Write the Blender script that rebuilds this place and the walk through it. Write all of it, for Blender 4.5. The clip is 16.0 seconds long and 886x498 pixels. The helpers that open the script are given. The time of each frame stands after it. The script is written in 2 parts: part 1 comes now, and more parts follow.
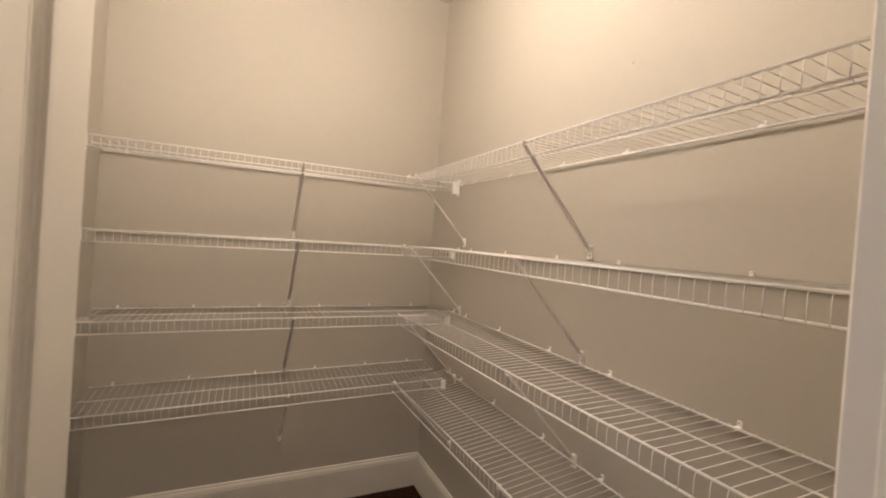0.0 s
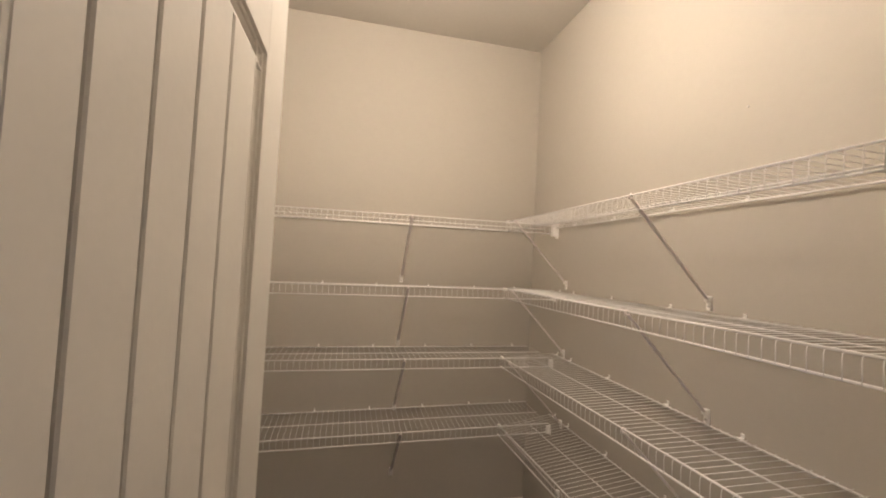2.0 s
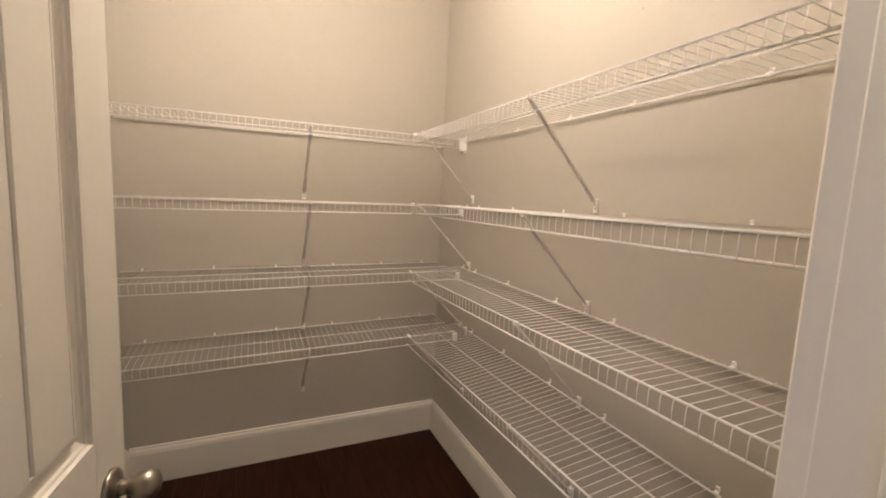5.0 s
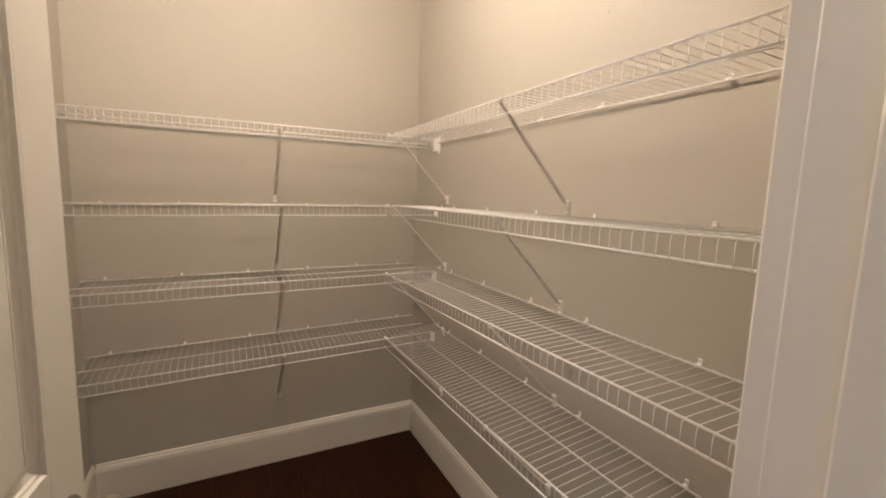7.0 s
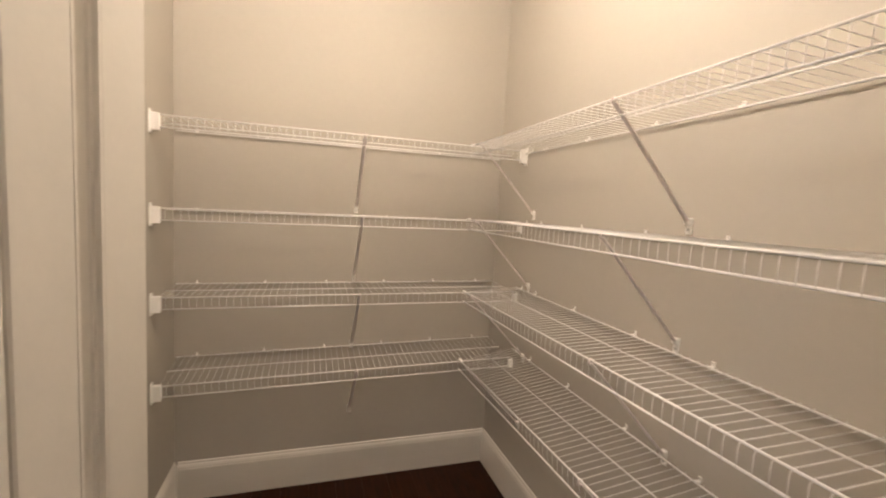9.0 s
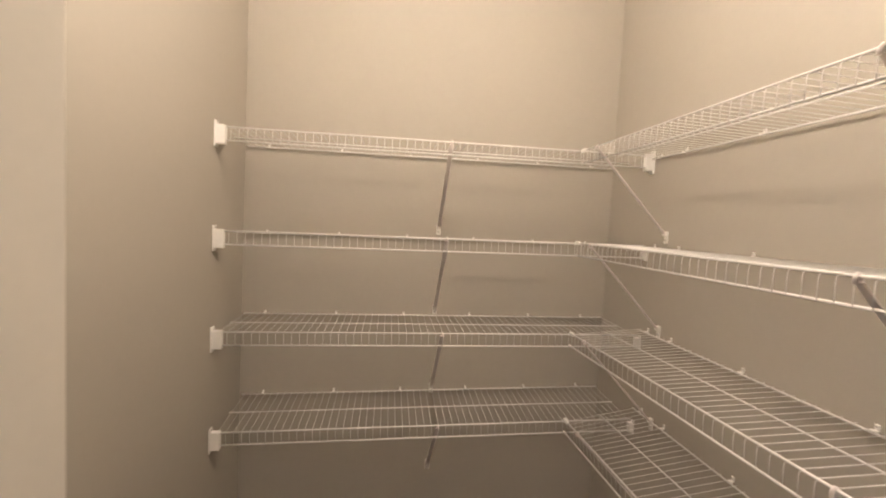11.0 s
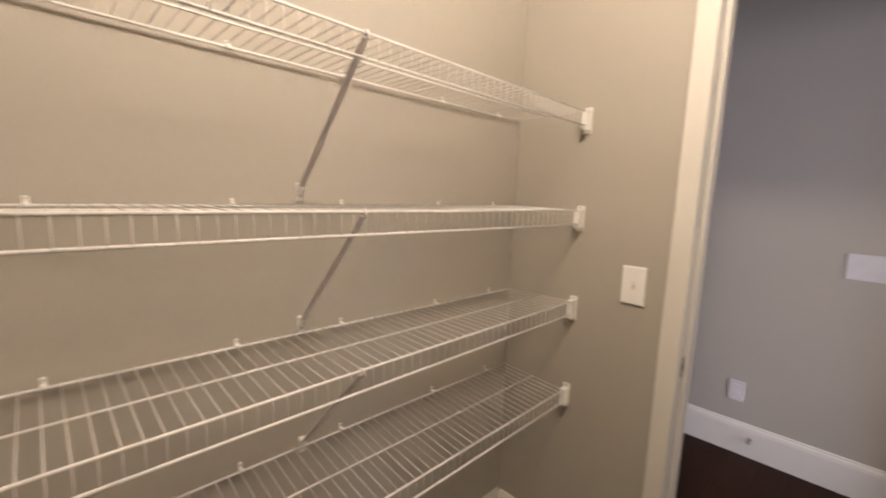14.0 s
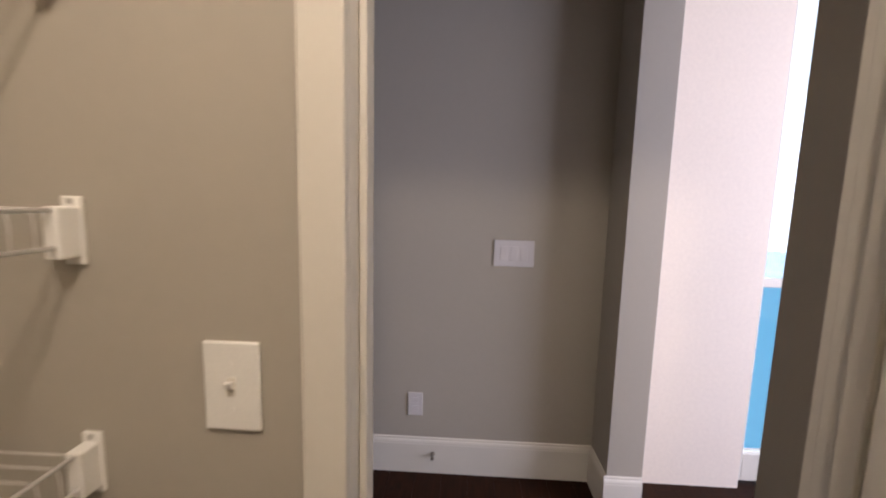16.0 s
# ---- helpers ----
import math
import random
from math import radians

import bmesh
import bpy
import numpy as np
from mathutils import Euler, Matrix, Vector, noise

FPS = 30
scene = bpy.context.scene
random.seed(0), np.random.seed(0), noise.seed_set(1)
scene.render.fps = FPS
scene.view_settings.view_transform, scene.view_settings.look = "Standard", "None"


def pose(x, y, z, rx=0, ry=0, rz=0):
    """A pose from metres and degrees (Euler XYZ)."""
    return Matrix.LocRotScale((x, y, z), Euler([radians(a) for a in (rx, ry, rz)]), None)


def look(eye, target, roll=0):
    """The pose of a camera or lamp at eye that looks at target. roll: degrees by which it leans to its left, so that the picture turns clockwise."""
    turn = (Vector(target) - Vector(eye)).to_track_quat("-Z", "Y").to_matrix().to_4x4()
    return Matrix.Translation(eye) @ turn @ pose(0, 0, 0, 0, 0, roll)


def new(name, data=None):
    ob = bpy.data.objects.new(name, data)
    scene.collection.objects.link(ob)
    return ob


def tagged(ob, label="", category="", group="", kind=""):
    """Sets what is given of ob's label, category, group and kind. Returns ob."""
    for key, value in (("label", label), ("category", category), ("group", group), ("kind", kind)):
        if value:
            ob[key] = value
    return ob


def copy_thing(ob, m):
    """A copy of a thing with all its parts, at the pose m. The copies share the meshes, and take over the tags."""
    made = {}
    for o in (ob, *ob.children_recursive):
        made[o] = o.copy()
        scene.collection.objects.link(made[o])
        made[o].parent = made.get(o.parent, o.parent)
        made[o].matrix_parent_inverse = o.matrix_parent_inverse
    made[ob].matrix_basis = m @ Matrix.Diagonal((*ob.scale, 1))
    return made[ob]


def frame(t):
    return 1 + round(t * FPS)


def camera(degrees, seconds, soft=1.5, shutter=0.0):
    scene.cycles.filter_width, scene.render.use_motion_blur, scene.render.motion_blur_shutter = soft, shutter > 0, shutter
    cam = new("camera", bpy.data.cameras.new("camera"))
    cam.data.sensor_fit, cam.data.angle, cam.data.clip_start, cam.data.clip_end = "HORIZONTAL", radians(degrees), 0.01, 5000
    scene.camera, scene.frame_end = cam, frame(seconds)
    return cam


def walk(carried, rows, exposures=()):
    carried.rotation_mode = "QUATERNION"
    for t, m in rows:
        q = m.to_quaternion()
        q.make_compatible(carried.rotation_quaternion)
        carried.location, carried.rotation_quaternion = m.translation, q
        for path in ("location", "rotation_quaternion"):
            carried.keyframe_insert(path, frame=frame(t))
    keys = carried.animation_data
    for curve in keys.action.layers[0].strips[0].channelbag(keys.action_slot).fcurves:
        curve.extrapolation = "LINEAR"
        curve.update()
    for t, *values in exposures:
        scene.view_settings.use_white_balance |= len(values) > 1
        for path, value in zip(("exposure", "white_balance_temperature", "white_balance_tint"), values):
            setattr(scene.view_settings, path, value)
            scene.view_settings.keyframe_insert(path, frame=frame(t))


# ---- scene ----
cam = camera(93.3, 16.0, soft=2.0, shutter=0.25)
PATH = [
    (0, (0.309, 0.462, 1.364), (1.162, 2.271, 1.339), 4.1),
    (0.5, (0.257, 0.395, 1.367), (0.977, 2.261, 1.332), 4.2),
    (1, (0.251, 0.398, 1.369), (0.86, 2.303, 1.377), 3.9),
    (1.5, (0.233, 0.408, 1.405), (0.739, 2.341, 1.484), 3.4),
    (2, (0.23, 0.413, 1.438), (0.673, 2.361, 1.519), 2.9),
    (2.5, (0.227, 0.421, 1.413), (0.668, 2.372, 1.411), 2.9),
    (3, (0.239, 0.433, 1.393), (0.731, 2.369, 1.291), 2.8),
    (3.5, (0.251, 0.431, 1.375), (0.813, 2.341, 1.189), 2.9),
    (4, (0.273, 0.422, 1.361), (0.912, 2.302, 1.123), 2.7),
    (4.5, (0.287, 0.421, 1.357), (1.02, 2.266, 1.118), 2.7),
    (5, (0.295, 0.427, 1.364), (1.112, 2.238, 1.135), 2.6),
    (7.5, (0.323, 0.427, 1.386), (1.232, 2.192, 1.142), 1.8),
    (8, (0.335, 0.444, 1.358), (1.198, 2.23, 1.105), 2.2),
    (8.5, (0.33, 0.5, 1.355), (1.112, 2.325, 1.116), 2.3),
    (9, (0.307, 0.566, 1.373), (0.913, 2.463, 1.193), 3.2),
    (9.5, (0.278, 0.6, 1.398), (0.629, 2.564, 1.257), 4.2),
    (12, (0.375, 1.42, 1.374), (0.621, 3.402, 1.273), 2.8),
    (12.5, (0.412, 1.794, 1.414), (1.408, 3.528, 1.413), 2.0),
    (13, (0.446, 2.06, 1.41), (2.343, 2.69, 1.364), 1.5),
    (13.5, (0.318, 1.935, 1.38), (2.242, 1.41, 1.233), 2.2),
    (14, (0.31, 1.866, 1.383), (1.724, 0.477, 1.111), 2.2),
    (14.5, (0.274, 1.828, 1.387), (1.3, 0.135, 1.102), 2.7),
    (15, (0.331, 1.753, 1.373), (1.088, -0.079, 1.101), 3.0),
    (15.5, (0.406, 1.436, 1.375), (0.867, -0.5, 1.175), 2.1),
    (16, (0.508, 1.057, 1.366), (0.607, -0.924, 1.11), 1.4),
]
# the camera's own brightening and darkening, in stops
EXPOSURES = [(0, 0.03), (0.5, 0.03), (1.5, -0.06), (2, -0.18), (2.5, -0.12), (3, 0.0), (3.5, 0.1), (4.5, 0.19), (5, 0.18), (7.5, 0.06), (8, 0.2), (8.5, 0.25), (9, 0.26), (9.5, 0.03), (12, 0.18), (12.5, 0.06), (13, -0.04), (13.5, 0.02), (14, 0.1), (14.5, 0.14), (15, 0.1), (15.5, -0.06), (16, -0.2)]
walk(cam, [(t, look(eye, target, roll)) for t, eye, target, roll in PATH], EXPOSURES)

XL, XR, YF, YO, YB, ZC = -0.25, 1.255, 0.567, 0.455, 2.615, 2.70   # pantry faces: left, right, front in and out, back, ceiling
LEVELS = (1.670, 1.342, 1.010, 0.688)                              # front rails of the four shelf rows
REAR = (1.660, 1.336, 1.019, 0.714)                                # the same shelves at the wall
JL, JR, JH = -0.018, 0.643, 2.045                                  # door opening
HY, HX, HS, HN = -0.865, -0.138, -0.645, 0.19                        # hall: far wall, side wall, ends of the side opening

# ---- world and lights ----
world = bpy.data.worlds.new("world")
scene.world = world
world.use_nodes = True
wn = world.node_tree.nodes
sky = wn.new("ShaderNodeTexSky")
sky.sky_type, sky.sun_disc = "NISHITA", False
sky.sun_elevation, sky.sun_rotation = radians(40), radians(200)
world.node_tree.links.new(sky.outputs[0], wn["Background"].inputs[0])
wn["Background"].inputs[1].default_value = 0.1


def area_lamp(name, eye, target, power, color, sx, sy=0.0, spread=180):
    data = bpy.data.lights.new(name, "AREA")
    data.energy, data.color, data.spread = power, color, radians(spread)
    data.size = sx
    if sy:
        data.shape, data.size_y = "RECTANGLE", sy
    else:
        data.shape = "DISK"
    ob = new(name, data)
    ob.matrix_world = look(eye, target)
    return ob


LAMP = (0.42, 1.50)
bulb = bpy.data.lights.new("pantry_lamp_light", "POINT")
bulb.energy, bulb.color, bulb.shadow_soft_size = 76.0, (1.0, 0.845, 0.715), 0.07
new("pantry_lamp_light", bulb).location = (LAMP[0], LAMP[1], ZC - 0.24)
area_lamp("window_light", (-3.02, 0.75, 1.45), (0.0, -0.75, 1.2), 162.0, (0.77, 0.775, 1.0), 1.9, 1.9)

# ---- materials ----


def material(name, color, rough=0.5, metal=0.0, vary=0.06, scale=3.0, bump=0.0, bump_scale=200.0, coat=0.0, random_value=0.0, fine=0.03):
    m = bpy.data.materials.new(name)
    m.use_nodes = True
    n, l = m.node_tree.nodes, m.node_tree.links
    b = n["Principled BSDF"]
    b.inputs["Roughness"].default_value, b.inputs["Metallic"].default_value = rough, metal
    b.inputs["Coat Weight"].default_value = coat
    co = n.new("ShaderNodeTexCoord")
    big, small = n.new("ShaderNodeTexNoise"), n.new("ShaderNodeTexNoise")
    big.inputs["Scale"].default_value, big.inputs["Detail"].default_value = scale, 4
    small.inputs["Scale"].default_value, small.inputs["Detail"].default_value = scale * 30, 3
    for t in (big, small):
        l.new(co.outputs["Object"], t.inputs["Vector"])
    ramp = n.new("ShaderNodeMapRange")
    ramp.inputs[1].default_value, ramp.inputs[2].default_value = 0.25, 0.75
    ramp.inputs[3].default_value, ramp.inputs[4].default_value = 1 - vary, 1 + vary
    l.new(big.outputs[0], ramp.inputs[0])
    ramp2 = n.new("ShaderNodeMapRange")
    ramp2.inputs[1].default_value, ramp2.inputs[2].default_value = 0.25, 0.75
    ramp2.inputs[3].default_value, ramp2.inputs[4].default_value = 1 - fine, 1 + fine
    l.new(small.outputs[0], ramp2.inputs[0])
    mul = n.new("ShaderNodeMath")
    mul.operation = "MULTIPLY"
    l.new(ramp.outputs[0], mul.inputs[0])
    l.new(ramp2.outputs[0], mul.inputs[1])
    hsv = n.new("ShaderNodeHueSaturation")
    hsv.inputs["Color"].default_value = (*color, 1)
    if random_value:
        info = n.new("ShaderNodeObjectInfo")
        r3 = n.new("ShaderNodeMapRange")
        r3.inputs[3].default_value, r3.inputs[4].default_value = 1 - random_value, 1 + random_value
        l.new(info.outputs["Random"], r3.inputs[0])
        mul2 = n.new("ShaderNodeMath")
        mul2.operation = "MULTIPLY"
        l.new(mul.outputs[0], mul2.inputs[0])
        l.new(r3.outputs[0], mul2.inputs[1])
        mul = mul2
    l.new(mul.outputs[0], hsv.inputs["Value"])
    l.new(hsv.outputs[0], b.inputs["Base Color"])
    rr = n.new("ShaderNodeMapRange")
    rr.inputs[3].default_value, rr.inputs[4].default_value = max(0.02, rough - 0.07), min(1, rough + 0.07)
    l.new(big.outputs[0], rr.inputs[0])
    l.new(rr.outputs[0], b.inputs["Roughness"])
    if bump:
        bn, bt = n.new("ShaderNodeBump"), n.new("ShaderNodeTexNoise")
        bt.inputs["Scale"].default_value, bt.inputs["Detail"].default_value = bump_scale, 2
        l.new(co.outputs["Object"], bt.inputs["Vector"])
        bn.inputs["Strength"].default_value, bn.inputs["Distance"].default_value = bump, 0.002
        l.new(bt.outputs[0], bn.inputs["Height"])
        l.new(bn.outputs[0], b.inputs["Normal"])
    return m


def glowing(name, color, strength):
    m = bpy.data.materials.new(name)
    m.use_nodes = True
    b = m.node_tree.nodes["Principled BSDF"]
    b.inputs["Base Color"].default_value = (*color, 1)
    b.inputs["Emission Color"].default_value = (*color, 1)
    b.inputs["Emission Strength"].default_value = strength
    return m


def wood(name, dark, light, rough):
    m = material(name, light, rough, 0, 0.1, 2.0, 0.12, 60.0, coat=0.03, random_value=0.06)
    n, l = m.node_tree.nodes, m.node_tree.links
    co, mp, nz, cr = n.new("ShaderNodeTexCoord"), n.new("ShaderNodeMapping"), n.new("ShaderNodeTexNoise"), n.new("ShaderNodeValToRGB")
    mp.inputs["Scale"].default_value = (3, 60, 60)
    nz.inputs["Scale"].default_value, nz.inputs["Detail"].default_value = 1.0, 6
    cr.color_ramp.elements[0].color, cr.color_ramp.elements[1].color = (*dark, 1), (*light, 1)
    cr.color_ramp.elements[0].position, cr.color_ramp.elements[1].position = 0.3, 0.72
    l.new(co.outputs["Object"], mp.inputs[0])
    l.new(mp.outputs[0], nz.inputs["Vector"])
    l.new(nz.outputs[0], cr.inputs[0])
    l.new(cr.outputs[0], n["Hue/Saturation/Value"].inputs["Color"])
    n["Principled BSDF"].inputs["Specular IOR Level"].default_value = 0.10
    return m


WALL = material("greige_wall_paint", (0.417, 0.381, 0.322), 0.75, vary=0.025, scale=1.6, bump=0.10, bump_scale=260, fine=0.012)
CEIL = material("flat_ceiling_paint", (0.55, 0.515, 0.46), 0.9, vary=0.03, scale=2.0, bump=0.2, bump_scale=160, fine=0.02)
TRIM = material("white_trim_paint", (0.70, 0.662, 0.595), 0.38, vary=0.025, scale=4, bump=0.03, bump_scale=90, fine=0.01)
DOORP = material("white_door_paint", (0.70, 0.665, 0.60), 0.42, vary=0.03, scale=3, bump=0.05, bump_scale=140, fine=0.015)
WIRE = material("white_vinyl_wire", (0.82, 0.80, 0.77), 0.22, vary=0.04, scale=9)
BRACE = material("grey_painted_steel", (0.70, 0.645, 0.62), 0.42, vary=0.06, scale=14)
PLASTIC = material("white_plastic", (0.85, 0.83, 0.79), 0.35, vary=0.03, scale=12)
COVER = material("pale_grey_cover_plastic", (0.65, 0.62, 0.62), 0.45, vary=0.04, scale=14)
SCREW = material("zinc_screw", (0.50, 0.48, 0.45), 0.45, 0.6)
NICKEL = material("satin_nickel", (0.33, 0.295, 0.25), 0.30, 1.0, vary=0.08, scale=20)
FLOOR = wood("dark_stained_wood", (0.014, 0.0046, 0.0016), (0.031, 0.0090, 0.0029), 0.5)
GAP = material("dark_joint", (0.02, 0.007, 0.004), 0.9)
WHITEWALL = material("bright_white_wall", (0.86, 0.755, 0.655), 0.7, vary=0.02, scale=2, bump=0.08)
DARK = material("dark_slot", (0.05, 0.045, 0.04), 0.6)
DIFFUSER = glowing("lamp_diffuser", (1.0, 0.80, 0.55), 4.0)
SKYGLOW = glowing("outdoor_sky", (0.76, 0.87, 1.0), 2.2)
# blue emission stands in for outdoor daylight below the sky; no lamp there
BLUEGLOW = glowing("outdoor_blue_glow", (0.20, 0.56, 0.90), 1.1)

# ---- mesh helpers ----


def box(bm, a, b, bevel=0.0, segments=2):
    """An upright box between two corners, with its edges rounded by bevel."""
    r = bmesh.ops.create_cube(bm, size=1.0)
    vs = r["verts"]
    for v in vs:
        v.co = Vector([a[i] + (v.co[i] + 0.5) * (b[i] - a[i]) for i in range(3)])
    if bevel:
        es = list({e for v in vs for e in v.link_edges})
        bmesh.ops.bevel(bm, geom=es, offset=bevel, segments=segments, profile=0.5, affect="EDGES")
    return bm


def tube(bm, points, radius, sides=6):
    """A round bar along a line of points."""
    pts = [Vector(p) for p in points]
    rings = []
    for i, p in enumerate(pts):
        d = (pts[min(i + 1, len(pts) - 1)] - pts[max(i - 1, 0)]).normalized()
        side = d.orthogonal().normalized() if i == 0 else (side - d * side.dot(d)).normalized()
        up = d.cross(side)
        rings.append([bm.verts.new(p + radius * (math.cos(k * math.tau / sides) * side + math.sin(k * math.tau / sides) * up)) for k in range(sides)])
    for r0, r1 in zip(rings, rings[1:]):
        for k in range(sides):
            bm.faces.new((r0[k], r0[(k + 1) % sides], r1[(k + 1) % sides], r1[k])).smooth = True
    bm.faces.new(list(reversed(rings[0])))
    bm.faces.new(rings[-1])
    return bm


def prism(bm, outline, place):
    """Extrude a closed outline of (a, b) pairs; place(a, b, s) gives the corner for s = 0 or 1."""
    lo, hi = [bm.verts.new(place(a, b, 0)) for a, b in outline], [bm.verts.new(place(a, b, 1)) for a, b in outline]
    n = len(outline)
    bm.faces.new(lo)
    bm.faces.new(list(reversed(hi)))
    for i in range(n):
        bm.faces.new((lo[i], hi[i], hi[(i + 1) % n], lo[(i + 1) % n]))
    return bm


def lathe(bm, profile, m, steps=28):
    """Turn (radius, height) pairs about the local z axis, then place by m."""
    rings = [[bm.verts.new(m @ Vector((max(r, 1e-4) * math.cos(k * math.tau / steps), max(r, 1e-4) * math.sin(k * math.tau / steps), h))) for k in range(steps)] for r, h in profile]
    for r0, r1 in zip(rings, rings[1:]):
        for k in range(steps):
            bm.faces.new((r0[k], r0[(k + 1) % steps], r1[(k + 1) % steps], r1[k])).smooth = True
    bm.faces.new(list(reversed(rings[0])))
    bm.faces.new(rings[-1])
    return bm


def mesh_of(name, bm, mat):
    bmesh.ops.recalc_face_normals(bm, faces=bm.faces)
    me = bpy.data.meshes.new(name)
    bm.to_mesh(me)
    bm.free()
    me.materials.append(mat)
    return me


def part(name, bm, mat, parent=None, label=""):
    ob = new(name, bm if isinstance(bm, bpy.types.Mesh) else mesh_of(name, bm, mat))
    if parent:
        ob.parent = parent
    return tagged(ob, label=label)


def B(a, b, bevel=0.0):
    return box(bmesh.new(), a, b, bevel)


def structure(name, bm, mat, label, category):
    return tagged(part(name, bm, mat), label, category, kind="structure")


# ---- pantry shell ----
structure("wall_back", B((XL - 0.1, YB, 0), (XR + 0.1, YB + 0.1, ZC)), WALL, "greige painted back wall of the pantry", "wall")
structure("wall_right", B((XR, YO, 0), (XR + 0.1, YB, ZC)), WALL, "greige painted side wall holding long wire shelves", "wall")
structure("wall_left", B((XL - 0.1, YO, 0), (XL, YB, ZC)), WALL, "greige painted side wall behind the open door", "wall")
bm = bmesh.new()
box(bm, (XL, YO, 0), (JL - 0.019, YF, ZC))
box(bm, (JR + 0.019, YO, 0), (XR, YF, ZC))
box(bm, (JL - 0.019, YO, JH + 0.019), (JR + 0.019, YF, ZC))
structure("wall_front", bm, WALL, "greige painted front wall with the pantry doorway", "wall")
structure("ceiling", B((XL - 0.1, YO, ZC), (XR + 0.1, YB + 0.1, ZC + 0.1)), CEIL, "flat painted pantry ceiling", "ceiling")

# door lining, stops and casings
lining = structure("door_frame", B((JL - 0.019, YO - 0.002, 0), (JL, YF + 0.002, JH), 0.002), TRIM, "white painted door lining of the pantry doorway", "door frame")
part("jamb", B((JR, YO - 0.002, 0), (JR + 0.019, YF + 0.002, JH), 0.002), TRIM, lining)
part("head_jamb", B((JL - 0.019, YO - 0.002, JH), (JR + 0.019, YF + 0.002, JH + 0.019), 0.002), TRIM, lining)
part("door_stop", B((JR - 0.011, YF - 0.072, 0), (JR - 0.0005, YF - 0.037, JH), 0.002), TRIM, lining)
part("door_stop", B((JL + 0.0005, YF - 0.072, 0), (JL + 0.011, YF - 0.037, JH), 0.002), TRIM, lining)
part("door_stop", B((JL + 0.011, YF - 0.072, JH - 0.011), (JR - 0.011, YF - 0.037, JH - 0.0005), 0.002), TRIM, lining)


def casing_profile(w):
    return [(0, 0), (0, 0.0178), (0.0012, 0.0196), (0.003, 0.0202), (w * 0.6, 0.0204), (w - 0.005, 0.0205), (w - 0.001, 0.0188), (w, 0.015), (w, 0)]


def casing(name, y, out, label):
    w = 0.056
    top = JH + 0.005
    thing = structure(name, prism(bmesh.new(), casing_profile(w), lambda a, b, s: (JR + 0.0008 + a, y + out * b, s * (top + (a if s else 0)))), TRIM, label, "trim")
    part("casing_leg", prism(bmesh.new(), casing_profile(w), lambda a, b, s: (JL - 0.0008 - a, y + out * b, s * (top + (a if s else 0)))), TRIM, thing)
    part("casing_head", prism(bmesh.new(), casing_profile(w), lambda a, b, s: ((JL - 0.0008 - a) if s == 0 else (JR + 0.0008 + a), y + out * b, top + a)), TRIM, thing)


casing("trim_1", YF, 1, "white moulded casing round the pantry side of the doorway")
casing("trim_2", YO, -1, "white moulded casing round the hall side of the doorway")

# baseboards with a beaded top
BASE = [(0, 0), (0.014, 0), (0.014, 0.148), (0.0125, 0.153), (0.0125, 0.158), (0.0095, 0.166), (0.006, 0.171), (0.006, 0.177), (0.003, 0.181), (0, 0.182)]


def baseboard(name, p, q, normal, label="tall white painted baseboard with a beaded top edge"):
    p, q, normal = Vector(p), Vector(q), Vector(normal)
    return structure(name, prism(bmesh.new(), BASE, lambda a, b, s: (p if s == 0 else q).to_3d() + normal.to_3d() * a + Vector((0, 0, b))), TRIM, label, "baseboard")


baseboard("baseboard_1", (XL + 0.014, YB), (XR, YB), (0, -1))
baseboard("baseboard_2", (XR, YF), (XR, YB - 0.014), (-1, 0))
baseboard("baseboard_3", (XL, YF), (XL, YB), (1, 0))
baseboard("baseboard_4", (JR + 0.059, YF), (XR - 0.014, YF), (0, 1))
baseboard("baseboard_5", (XL + 0.014, YF), (JL - 0.059, YF), (0, 1))

# ---- hall and the bright room beyond ----
RW, RN, RS = -3.1, 2.6, -0.868
structure("hall_wall_far", B((HX - 0.148, HY - 0.1, 0), (1.7, HY, ZC)), WALL, "greige hall wall in bluish shade with cover plates", "wall")
structure("hall_wall_right", B((1.6, HY, 0), (1.7, YO, ZC)), WALL, "greige painted wall closing the hall", "wall")
structure("hall_wall_front", B((XR, YO, 0), (1.7, YO + 0.1, ZC)), WALL, "greige painted wall beside the pantry", "wall")
bm = bmesh.new()
box(bm, (HX - 0.148, HY, 0), (HX, HS, ZC))
box(bm, (HX - 0.148, HN, 0), (HX, YO, ZC))
box(bm, (HX - 0.148, HS, 2.22), (HX, HN, ZC))
structure("hall_wall_side", bm, WALL, "greige hall wall with a wide opening to a bright room", "wall")
structure("hall_ceiling", B((RW, RS - 0.3, ZC), (1.7, YO, ZC + 0.1)), CEIL, "flat painted hall ceiling", "ceiling")
structure("room_ceiling", B((RW, YO, ZC), (XL - 0.1, RN + 0.1, ZC + 0.1)), CEIL, "flat painted ceiling of the bright room", "ceiling")
baseboard("baseboard_6", (HX, HY), (1.6, HY), (0, 1))
baseboard("baseboard_7", (HX, HY + 0.014), (HX, HS), (1, 0))
baseboard("baseboard_8", (HX - 0.148, HS), (HX + 0.014, HS), (0, 1))
baseboard("baseboard_9", (HX, HN), (HX, YO), (1, 0))
baseboard("baseboard_10", (HX - 0.148, HN), (HX + 0.014, HN), (0, -1))
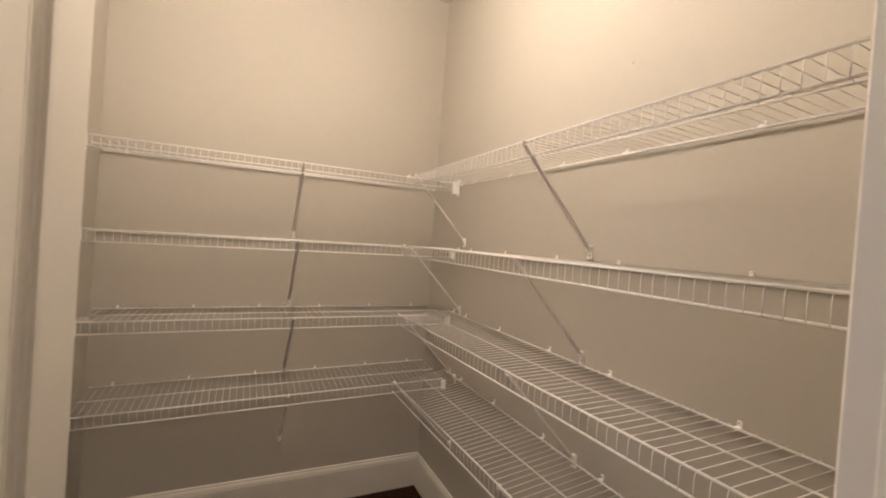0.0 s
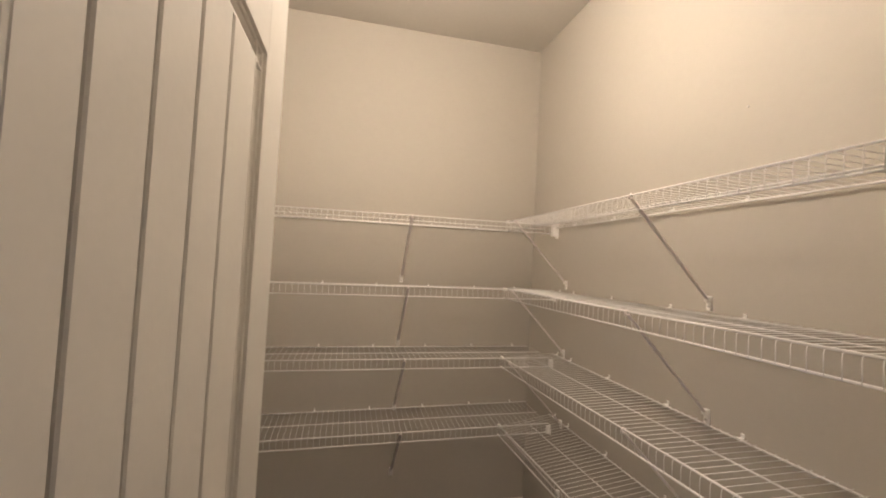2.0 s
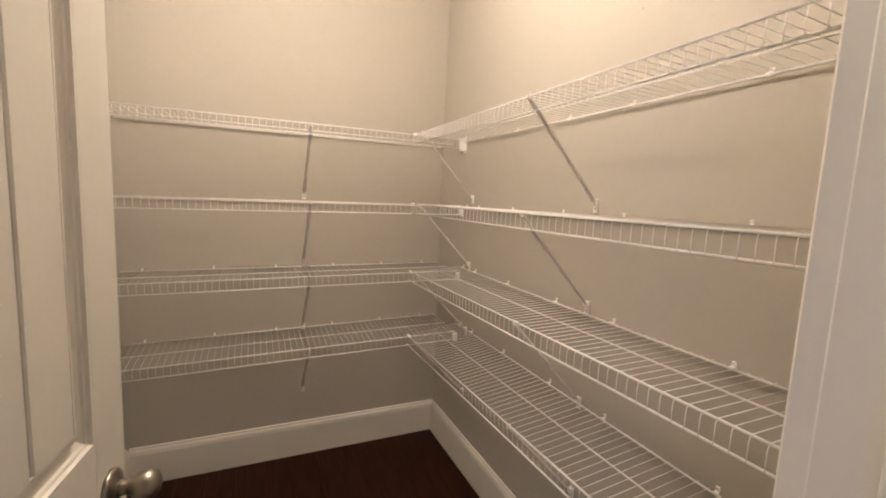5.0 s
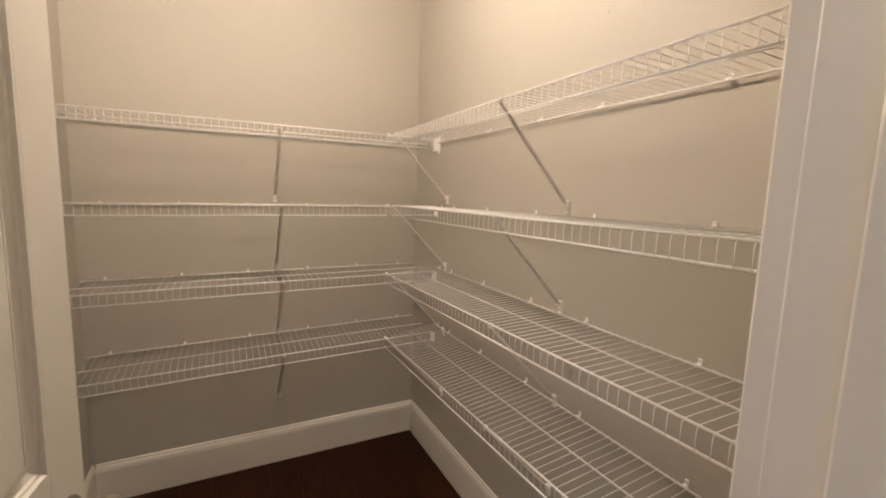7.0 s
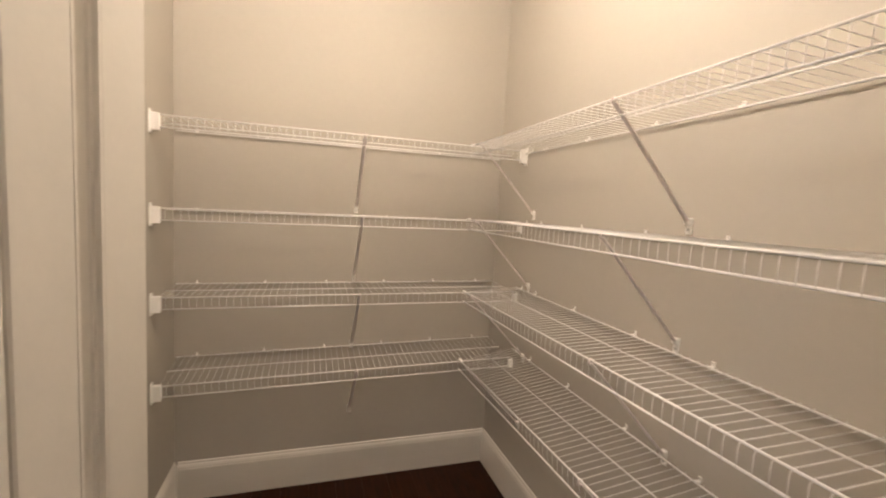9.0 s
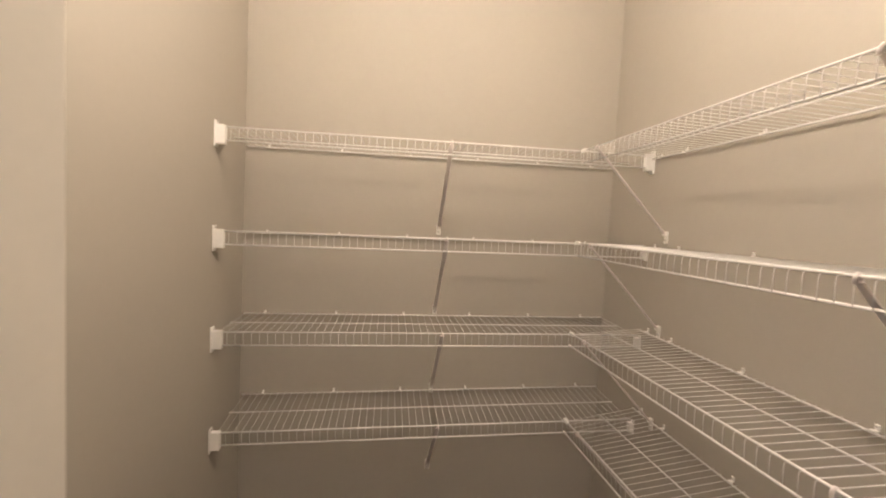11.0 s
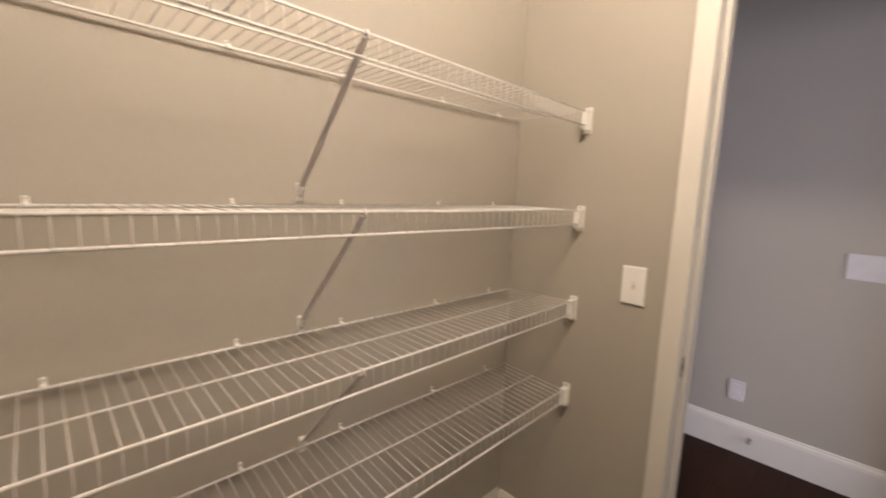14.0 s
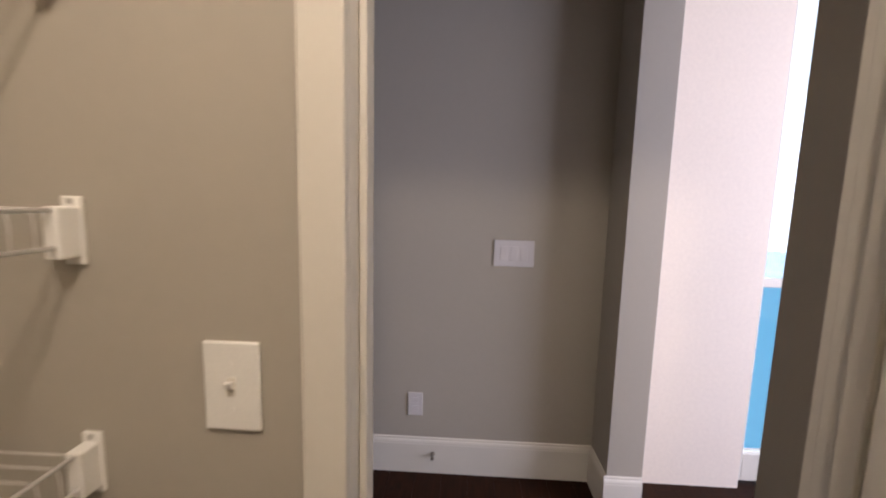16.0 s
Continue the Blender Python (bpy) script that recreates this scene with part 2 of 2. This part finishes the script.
# room: white wall beside a glazed door, far window wall, closing walls
GX0, GX1 = -1.75, -0.842
bm = bmesh.new()
box(bm, (GX1, RS - 0.12, 0), (HX - 0.148, RS, ZC))
box(bm, (RW, RS - 0.12, 0), (GX0, RS, ZC))
box(bm, (GX0, RS - 0.12, 2.35), (GX1, RS, ZC))
structure("room_wall_south", bm, WHITEWALL, "bright white wall beside a glazed door", "wall")
bm = bmesh.new()
box(bm, (RW - 0.1, RS, 0), (RW, -0.25, ZC))
box(bm, (RW - 0.1, 1.75, 0), (RW, RN, ZC))
box(bm, (RW - 0.1, -0.25, 0), (RW, 1.75, 0.45))
box(bm, (RW - 0.1, -0.25, 2.45), (RW, 1.75, ZC))
structure("room_wall_west", bm, WHITEWALL, "white wall with a large window", "wall")
structure("room_wall_north", B((RW - 0.1, RN, 0), (XL - 0.1, RN + 0.1, ZC)), WHITEWALL, "white wall closing the bright room", "wall")
gd = structure("window_1", B((GX0 + 0.002, RS - 0.09, 0.02), (GX0 + 0.075, RS - 0.03, 2.345), 0.004), TRIM, "white framed glazed door full of daylight", "window")
part("window_frame", B((GX1 - 0.03, RS - 0.09, 0.02), (GX1 - 0.002, RS - 0.03, 2.345), 0.004), TRIM, gd)
part("window_rail", B((GX0 + 0.075, RS - 0.09, 0.02), (GX1 - 0.03, RS - 0.03, 0.16), 0.004), TRIM, gd)
part("window_rail", B((GX0 + 0.075, RS - 0.09, 2.25), (GX1 - 0.03, RS - 0.03, 2.345), 0.004), TRIM, gd)
part("window_rail", B((GX0 + 0.075, RS - 0.085, 0.98), (GX1 - 0.03, RS - 0.035, 1.02), 0.004), TRIM, gd)
GLASS = bpy.data.materials.new("window_glass")
GLASS.use_nodes = True
gb = GLASS.node_tree.nodes["Principled BSDF"]
gb.inputs["Transmission Weight"].default_value, gb.inputs["Roughness"].default_value, gb.inputs["IOR"].default_value = 1.0, 0.0, 1.45
for z0, z1 in ((0.161, 0.979), (1.021, 2.249)):
    pane = part("pane", B((GX0 + 0.076, RS - 0.063, z0), (GX1 - 0.031, RS - 0.057, z1)), GLASS, gd, "clear window glass")
    pane.visible_shadow = False
structure("backdrop", B((-9, -5.1, 0.7), (3, -5.0, 7)), SKYGLOW, "bright pale sky outside the glazed door", "backdrop")
structure("backdrop_low", B((-9, -5.0, -6.0), (3, -4.9, 0.7)), BLUEGLOW, "glowing blue sheet standing in for the daylit distance outside the glazed door", "backdrop")

# ---- pantry door, open against the left wall ----
DW, DT, DH = 0.655, 0.035, 2.03
door = tagged(new("door_1"), "white plank-panel pantry door standing open on its hinges", "door", kind="structure")
door.matrix_world = pose(JL + 0.004, YF + 0.006, 0.012, 0, 0, 83.3)
SW, RAISE = 0.092, 0.040   # width of the stiles, width of the moulding round each panel
part("core", B((0.0005, -DT + 0.014, 0.0005), (DW - 0.0005, -0.014, DH - 0.0005), 0.001), DOORP, door)


def stile_rail(side):
    f, g = (-DT, -DT + 0.0145) if side < 0 else (-0.0145, 0.0)
    part("stile", B((0, f, 0), (SW, g, DH), 0.0015), DOORP, door)
    part("stile", B((DW - SW, f, 0), (DW, g, DH), 0.0015), DOORP, door)
    part("rail", B((SW, f, 0.0), (DW - SW, g, 0.235), 0.0015), DOORP, door)
    part("rail", B((SW, f, 0.80), (DW - SW, g, 0.985), 0.0015), DOORP, door)
    arch = [(SW + (DW - 2 * SW) * k / 12, 1.757 + 0.035 * math.sin(math.pi * k / 12)) for k in range(13)]
    part("rail", prism(bmesh.new(), arch + [(DW - SW, DH), (SW, DH)], lambda a, b, s: (a, f if s == 0 else g, b)), DOORP, door)
    # sloped moulding inside each panel
    d = 1 if side < 0 else -1
    face = f if side < 0 else g
    for z0, z1, arched in ((0.235, 0.80, False), (0.985, 1.757, True)):
        u0, u1 = SW, DW - SW
        prof = [(0, 0), (0, 0.0142), (RAISE, 0.0142), (RAISE, 0.0046), (RAISE - 0.004, 0.0050), (0.024, 0.0128), (0.021, 0.0128), (0.0135, 0.0090), (0.0115, 0.0060), (0.0075, 0.0050), (0.0055, 0)]
        part("moulding", prism(bmesh.new(), prof, lambda a, b, s: (u0 + a, face + d * b, z0 + a if s == 0 else z1 - (a if not arched else 0))), DOORP, door)
        part("moulding", prism(bmesh.new(), prof, lambda a, b, s: (u1 - a, face + d * b, z0 + a if s == 0 else z1 - (a if not arched else 0))), DOORP, door)
        part("moulding", prism(bmesh.new(), prof, lambda a, b, s: (u0 + a if s == 0 else u1 - a, face + d * b, z0 + a)), DOORP, door)
        if arched:
            bm = bmesh.new()
            for (a0, h0), (a1, h1) in zip(arch, arch[1:]):
                prism(bm, prof, lambda a, b, s: ((a0, a1)[s], face + d * b, (h0, h1)[s] - a))
            part("moulding", bm, DOORP, door)
        else:
            part("moulding", prism(bmesh.new(), prof, lambda a, b, s: (u0 + a if s == 0 else u1 - a, face + d * b, z1 - a)), DOORP, door)
        # planks with eased edges
        cuts = (u0, 0.193, 0.275, 0.354, 0.435, u1)
        for left, right_edge in zip(cuts, cuts[1:]):
            a = left + (RAISE if left == u0 else 0.0024)
            b = right_edge - (RAISE if right_edge == u1 else 0.0024)
            y0 = face + d * 0.0045
            y1 = face + d * 0.0142
            e = 0.0022
            part("plank", prism(bmesh.new(), [(a, y1), (a, y0 + d * e), (a + e, y0), (b - e, y0), (b, y0 + d * e), (b, y1)], lambda p, q, s: (p, q, z0 + RAISE if s == 0 else z1 - RAISE + (0.035 * math.sin(math.pi * (p - u0) / (u1 - u0)) if arched else 0))), DOORP, door)


stile_rail(-1)
stile_rail(1)
KU, KZ = DW - 0.057, 0.894
for side in (-1, 1):
    base = -DT if side < 0 else 0.0
    m = pose(KU, base, KZ, 90 if side < 0 else -90, 0, 0)
    rose = part("rosette", lathe(bmesh.new(), [(0.031, 0), (0.031, 0.004), (0.028, 0.008), (0.020, 0.011), (0.013, 0.013)], m), NICKEL, door, "satin nickel round rosette")
    part("door_handle", lathe(bmesh.new(), [(0.013, 0.010), (0.011, 0.020), (0.0115, 0.026), (0.016, 0.031), (0.020, 0.038), (0.0228, 0.046), (0.0225, 0.054), (0.019, 0.061), (0.012, 0.066), (0.005, 0.068)], m), NICKEL, rose, "satin nickel egg-shaped knob")
part("latch_plate", B((DW - 0.0005, -DT / 2 - 0.0125, KZ - 0.028), (DW + 0.0018, -DT / 2 + 0.0125, KZ + 0.028), 0.0006), NICKEL, door, "satin nickel latch plate")
part("latch_bolt", B((DW, -DT / 2 - 0.006, KZ - 0.008), (DW + 0.010, -DT / 2 + 0.006, KZ + 0.008), 0.002), NICKEL, door)
for z in (0.20, 1.02, 1.82):
    part("hinge", tube(bmesh.new(), [(-0.004, 0.006, z - 0.045), (-0.004, 0.006, z + 0.045)], 0.006, 10), NICKEL, door, "satin nickel hinge knuckle")
strike = part("strike_plate", B((JR - 0.0015, YF - 0.034, 0.874), (JR + 0.001, YF - 0.008, 0.934), 0.0005), NICKEL, lining, "satin nickel strike plate")
part("strike_hole", B((JR - 0.0022, YF - 0.027, 0.893), (JR - 0.001, YF - 0.014, 0.915)), DARK, strike)

# ---- wire shelving ----
LIP, WR, CR = 0.044, 0.0028, 0.00092


def wire_shelf(name, length, depth, label, group, caps, start=0.0, end=0.0):
    """Local x along the wall, local y out from the wall, z = 0 at the wall; the front hangs start to end above that."""
    shelf = tagged(new(name), label, "wire shelf", group)

    def along(y, z):
        f = y / depth
        return [(0, y, z + start * f), (length, y, z + end * f)]
    part("front_rail", tube(bmesh.new(), along(depth, 0), WR, 8), WIRE, shelf)
    part("lip_rail", tube(bmesh.new(), along(depth + 0.002, -LIP), WR, 8), WIRE, shelf)
    part("middle_wire", tube(bmesh.new(), along(depth * 0.52, -0.0045), WR * 0.85, 8), WIRE, shelf)
    part("back_wire", tube(bmesh.new(), along(0.012, -0.0045), WR, 8), WIRE, shelf)
    cross = mesh_of("cross_wire", tube(bmesh.new(), [(0, 0.009, 0), (0, depth - 0.004, 0.001), (0, depth + 0.0035, -0.004), (0, depth + 0.005, -0.012), (0, depth + 0.005, -LIP - 0.001)], CR, 5), WIRE)
    n = int(length / 0.0254)
    for k in range(n):
        w = part("cross_wire", cross, WIRE, shelf)
        w.location.x = 0.012 + k * (length - 0.024) / (n - 1)
        w.rotation_euler.x = math.atan((start + (end - start) * w.location.x / length) / depth)
    if caps:
        cap = part("end_cap", box(bmesh.new(), (length - 0.017, depth - 0.0058, end - 0.0062), (length + 0.0075, depth + 0.0068, end + 0.0066), 0.0025), PLASTIC, shelf, "white plastic end cap")
        part("cap_collar", tube(bmesh.new(), [(length - 0.026, depth, end), (length - 0.016, depth, end)], 0.0048, 10), PLASTIC, cap)
        part("lip_cap", tube(bmesh.new(), [(length - 0.012, depth + 0.002, end - LIP), (length + 0.004, depth + 0.002, end - LIP)], 0.0040, 10), PLASTIC, shelf)
    return shelf


RIGHT_FRONT, BACK_FRONT = 0.983, 2.335
RD, BD = XR - RIGHT_FRONT, YB - BACK_FRONT
# side shelves: height at the wall and at the front rail, by the doorway and in the corner
WALL_NEAR, WALL_FAR = (1.648, 1.343, 1.030, 0.734), (1.660, 1.340, 1.038, 0.742)
FRONT_NEAR, FRONT_FAR = (1.651, 1.338, 1.033, 0.720), (1.668, 1.341, 1.012, 0.690)
back = wire_shelf("wire_shelf", (XR - 0.012) - (XL + 0.012), BD, "white vinyl-coated wire shelf, empty, across the back wall", "back wall shelves", False)


def shelf_pose(origin, along, out):
    """A pose at origin with x towards along and y towards out, all points."""
    origin, along, out = Vector(origin), Vector(along), Vector(out)
    ex = (along - origin).normalized()
    ey = out - origin
    ey = (ey - ex * ey.dot(ex)).normalized()
    m = Matrix((ex, ey, ex.cross(ey))).transposed().to_4x4()
    m.translation = origin
    return m


# the back shelves drop a little towards the left wall
DROP = (0.010, 0.015, 0.016, 0.036)
Y0S = YF + 0.02
for k, z in enumerate(LEVELS):
    right = wire_shelf("wire_shelf", BACK_FRONT - 0.008 - Y0S, RD, "white vinyl-coated wire shelf, long and empty, on the side wall", "side wall shelves", True, FRONT_NEAR[k] - WALL_NEAR[k], FRONT_FAR[k] - WALL_FAR[k])
    right.matrix_world = shelf_pose((XR, Y0S, WALL_NEAR[k]), (XR, BACK_FRONT, WALL_FAR[k]), (RIGHT_FRONT, Y0S, WALL_NEAR[k]))
    mb = shelf_pose((XR - 0.012, YB, REAR[k]), (XL, YB, REAR[k] - DROP[k]), (XR - 0.012, BACK_FRONT, z))
    if k == 0:
        back.matrix_world = mb
    else:
        copy_thing(back, mb)


def end_bracket():
    """Plastic wall bracket that holds the front rails: local x out of the wall, y along the depth, z up."""
    thing = tagged(new("shelf_end_bracket"), "white plastic bracket holding a wire shelf end to the wall", "bracket", "shelf end brackets")
    plate = part("back_plate", B((0.0005, -0.013, -0.066), (0.006, 0.013, 0.018), 0.002), PLASTIC, thing)
    part("cradle", B((0.005, -0.010, -0.056), (0.034, 0.011, 0.006), 0.003), PLASTIC, thing)
    part("screw", tube(bmesh.new(), [(0.0055, 0, 0.012), (0.0075, 0, 0.012)], 0.0038, 10), SCREW, plate)
    return thing


proto = end_bracket()
spots = []
for z, near, down in zip(LEVELS, FRONT_NEAR, DROP):
    spots += [pose(RIGHT_FRONT + 0.002, YF, near - 0.002, 0, 0, 90), pose(XL, BACK_FRONT, z - down, 0, 0, 0), pose(XR, BACK_FRONT, z, 0, 0, 180) if z == LEVELS[0] else pose(XR, BACK_FRONT, z - 0.014, 0, 0, 180) @ Matrix.Diagonal((0.62, 0.8, 0.62, 1))]
proto.matrix_world = spots[0]
for m in spots[1:]:
    copy_thing(proto, m)


def wall_clip():
    """Small clip that pins the back wire: local y out of the wall."""
    thing = tagged(new("wall_clip"), "small white plastic clip screwed above a wire shelf", "clip", "shelf wall clips")
    tab = part("tab", B((-0.0052, 0.0004, -0.006), (0.0052, 0.0045, 0.0165), 0.0015), PLASTIC, thing)
    part("hook", B((-0.0055, 0.004, -0.0105), (0.0055, 0.0165, 0.0005), 0.0025), PLASTIC, thing)
    part("screw", tube(bmesh.new(), [(0, 0.0045, 0.0105), (0, 0.0062, 0.0105)], 0.0028, 8), SCREW, tab)
    return thing


clip = wall_clip()
spots = []
for z, near, far, down in zip(REAR, WALL_NEAR, WALL_FAR, DROP):
    spots += [pose(x, YB, z - down * (XR - x) / (XR - XL), 0, 0, 180) @ Matrix.Diagonal((0.9, 1, 0.65, 1)) for x in (-0.16, 0.115, 0.385, 0.66, 0.915, 1.15)]
    spots += [pose(XR, y, far + (near - far) * (BACK_FRONT - y) / (BACK_FRONT - YF), 0, 0, 90) for y in (0.70, 0.968, 1.308, 1.567, 1.875, 2.16, 2.285)]
clip.matrix_world = spots[0]
for m in spots[1:]:
    copy_thing(clip, m)


def brace(depth, fall):
    """Diagonal support from the front rail down to the wall: local y out of the wall, z = 0 at the shelf."""
    thing = tagged(new("shelf_brace"), "slim grey-white steel brace propping a wire shelf", "brace", "shelf braces")
    top, foot = Vector((0, depth - 0.001, -0.006)), Vector((0, 0.012, -fall))
    d = (top - foot).normalized()
    side, nrm = Vector((1, 0, 0)), d.cross(Vector((1, 0, 0)))
    w, h = 0.0070, 0.0026
    out = [(-w, -h * 0.4), (-w * 0.7, -h), (w * 0.7, -h), (w, -h * 0.4), (w, h * 0.4), (w * 0.7, h), (-w * 0.7, h), (-w, h * 0.4)]
    part("pole", prism(bmesh.new(), out, lambda a, b, s: (foot if s == 0 else top) + side * a + nrm * b), BRACE, thing)
    part("hook", tube(bmesh.new(), [top + Vector((0, -0.004, -0.004)), top + Vector((0, -0.004, 0.008)), top + Vector((0, 0.002, 0.0115)), top + Vector((0, 0.007, 0.006)), top + Vector((0, 0.0065, -0.004))], 0.0032, 8), BRACE, thing)
    bm = bmesh.new()
    box(bm, (-0.009, 0.0005, -fall - 0.033), (0.009, 0.006, -fall + 0.009), 0.002)
    box(bm, (-0.008, 0.005, -fall - 0.008), (0.008, 0.016, -fall + 0.008), 0.003)
    foot_part = part("foot_anchor", bm, PLASTIC, thing, "white plastic wall anchor")
    part("screw", tube(bmesh.new(), [(0, 0.0055, -fall - 0.021), (0, 0.0075, -fall - 0.021)], 0.004, 8), SCREW, foot_part)
    return thing


br, bb = brace(RD, 0.276), brace(BD, 0.290)
first_r = first_b = True
for z, near, far, down in zip(LEVELS, FRONT_NEAR, FRONT_FAR, DROP):
    for y in (1.418, 2.226):
        m = pose(XR, y, far + (near - far) * (BACK_FRONT - y) / (BACK_FRONT - YF) - 0.002, 0, 0, 90)
        if first_r:
            br.matrix_world, first_r = m, False
        else:
            copy_thing(br, m)
    m = pose(0.513, YB, z - 0.002 - down * 0.5, 0, 0, 180)
    if first_b:
        bb.matrix_world, first_b = m, False
    else:
        copy_thing(bb, m)

# ---- switches, outlets and lamp ----
sx, sy, sz = 0.793, YF, 1.121
plate = tagged(part("light_switch", B((sx - 0.0365, sy + 0.0005, sz - 0.0585), (sx + 0.0365, sy + 0.007, sz + 0.0585), 0.003), PLASTIC), "white toggle light switch plate on the greige wall", "light switch")
part("toggle_well", B((sx - 0.0055, sy + 0.0065, sz - 0.0125), (sx + 0.0055, sy + 0.0078, sz + 0.0125), 0.0006), TRIM, plate)
part("toggle", prism(bmesh.new(), [(0.006, -0.004), (0.018, 0.004), (0.0195, 0.010), (0.006, 0.007)], lambda a, b, s: (sx - 0.004 + 0.008 * s, sy + a, sz + b)), PLASTIC, plate)
for dz in (-0.030, 0.030):
    part("screw", tube(bmesh.new(), [(sx, sy + 0.0065, sz + dz), (sx, sy + 0.0078, sz + dz)], 0.0032, 10), PLASTIC, plate)
px, pz = 0.277, 1.107
plate = tagged(part("light_switch", B((px - 0.092, HY + 0.0005, pz - 0.061), (px + 0.092, HY + 0.007, pz + 0.061), 0.003), COVER), "wide pale grey multi-gang switch plate on the hall wall", "light switch")
for k in range(3):
    part("rocker", B((px - 0.062 + k * 0.046, HY + 0.0065, pz - 0.033), (px - 0.030 + k * 0.046, HY + 0.0095, pz + 0.033), 0.0015), COVER, plate)
ox, oz = 0.721, 0.353
plate = tagged(part("wall_outlet", B((ox - 0.036, HY + 0.0005, oz - 0.058), (ox + 0.036, HY + 0.007, oz + 0.058), 0.003), COVER), "pale grey wall outlet plate low on the hall wall", "outlet")
for dz in (-0.021, 0.021):
    part("socket", B((ox - 0.016, HY + 0.0065, oz + dz - 0.014), (ox + 0.016, HY + 0.0085, oz + dz + 0.014), 0.0015), COVER, plate)
stop = tagged(part("door_stop_bumper", lathe(bmesh.new(), [(0.011, 0), (0.011, 0.003), (0.006, 0.005), (0.0055, 0.030), (0.009, 0.032), (0.009, 0.042), (0.006, 0.044)], pose(0.629, HY + 0.0138, 0.102, -90)), NICKEL), "small metal door stop on the hall baseboard", "door stop")
tagged(part("nail", lathe(bmesh.new(), [(0.0028, 0), (0.0032, 0.0015), (0.0022, 0.003), (0.0012, 0.0035)], pose(XR - 0.0002, 1.313, 1.907, 0, -90, 0)), SCREW), "small dark nail head in the greige wall", "nail")
lamp = tagged(new("ceiling_light"), "flush round ceiling light glowing warm white", "ceiling light")
part("canopy", lathe(bmesh.new(), [(0.16, 0), (0.16, -0.02), (0.152, -0.028), (0.05, -0.030)], pose(LAMP[0], LAMP[1], ZC - 0.0005)), TRIM, lamp)
part("socket", lathe(bmesh.new(), [(0.022, -0.029), (0.022, -0.17), (0.018, -0.175), (0.014, -0.18)], pose(LAMP[0], LAMP[1], ZC)), TRIM, lamp)
part("bulb", lathe(bmesh.new(), [(0.013, -0.178), (0.018, -0.200), (0.030, -0.225), (0.032, -0.243), (0.024, -0.263), (0.008, -0.273)], pose(LAMP[0], LAMP[1], ZC)), DIFFUSER, lamp)

# ---- floor of stained planks ----
floor = structure("floor", B((RW - 0.1, RS - 0.153, -0.05), (1.7, RN + 0.1, -0.006)), GAP, "dark brown stained hardwood floor", "floor")
PW, PL = 0.127, 1.15
plank_mesh = mesh_of("floor_plank", box(bmesh.new(), (0.0002, 0.0002, -0.02), (PL - 0.0002, PW - 0.0002, 0), 0.0006, 1), FLOOR)
X0, X1, Y0, Y1 = RW, 1.6, RS - 0.053, RN
x = X1
while x > X0 + 0.02:
    y0 = Y0 - random.random() * PL
    while y0 < Y1 - 0.01:
        lo, hi = max(y0, Y0), min(y0 + PL, Y1)
        if hi - lo > 0.02:
            p = part("plank", plank_mesh, FLOOR, floor)
            p.matrix_world = pose(x, lo, 0, 0, 0, 90) @ Matrix.Diagonal(((hi - lo) / PL, 1, 1, 1))
        y0 += PL
    x -= PW
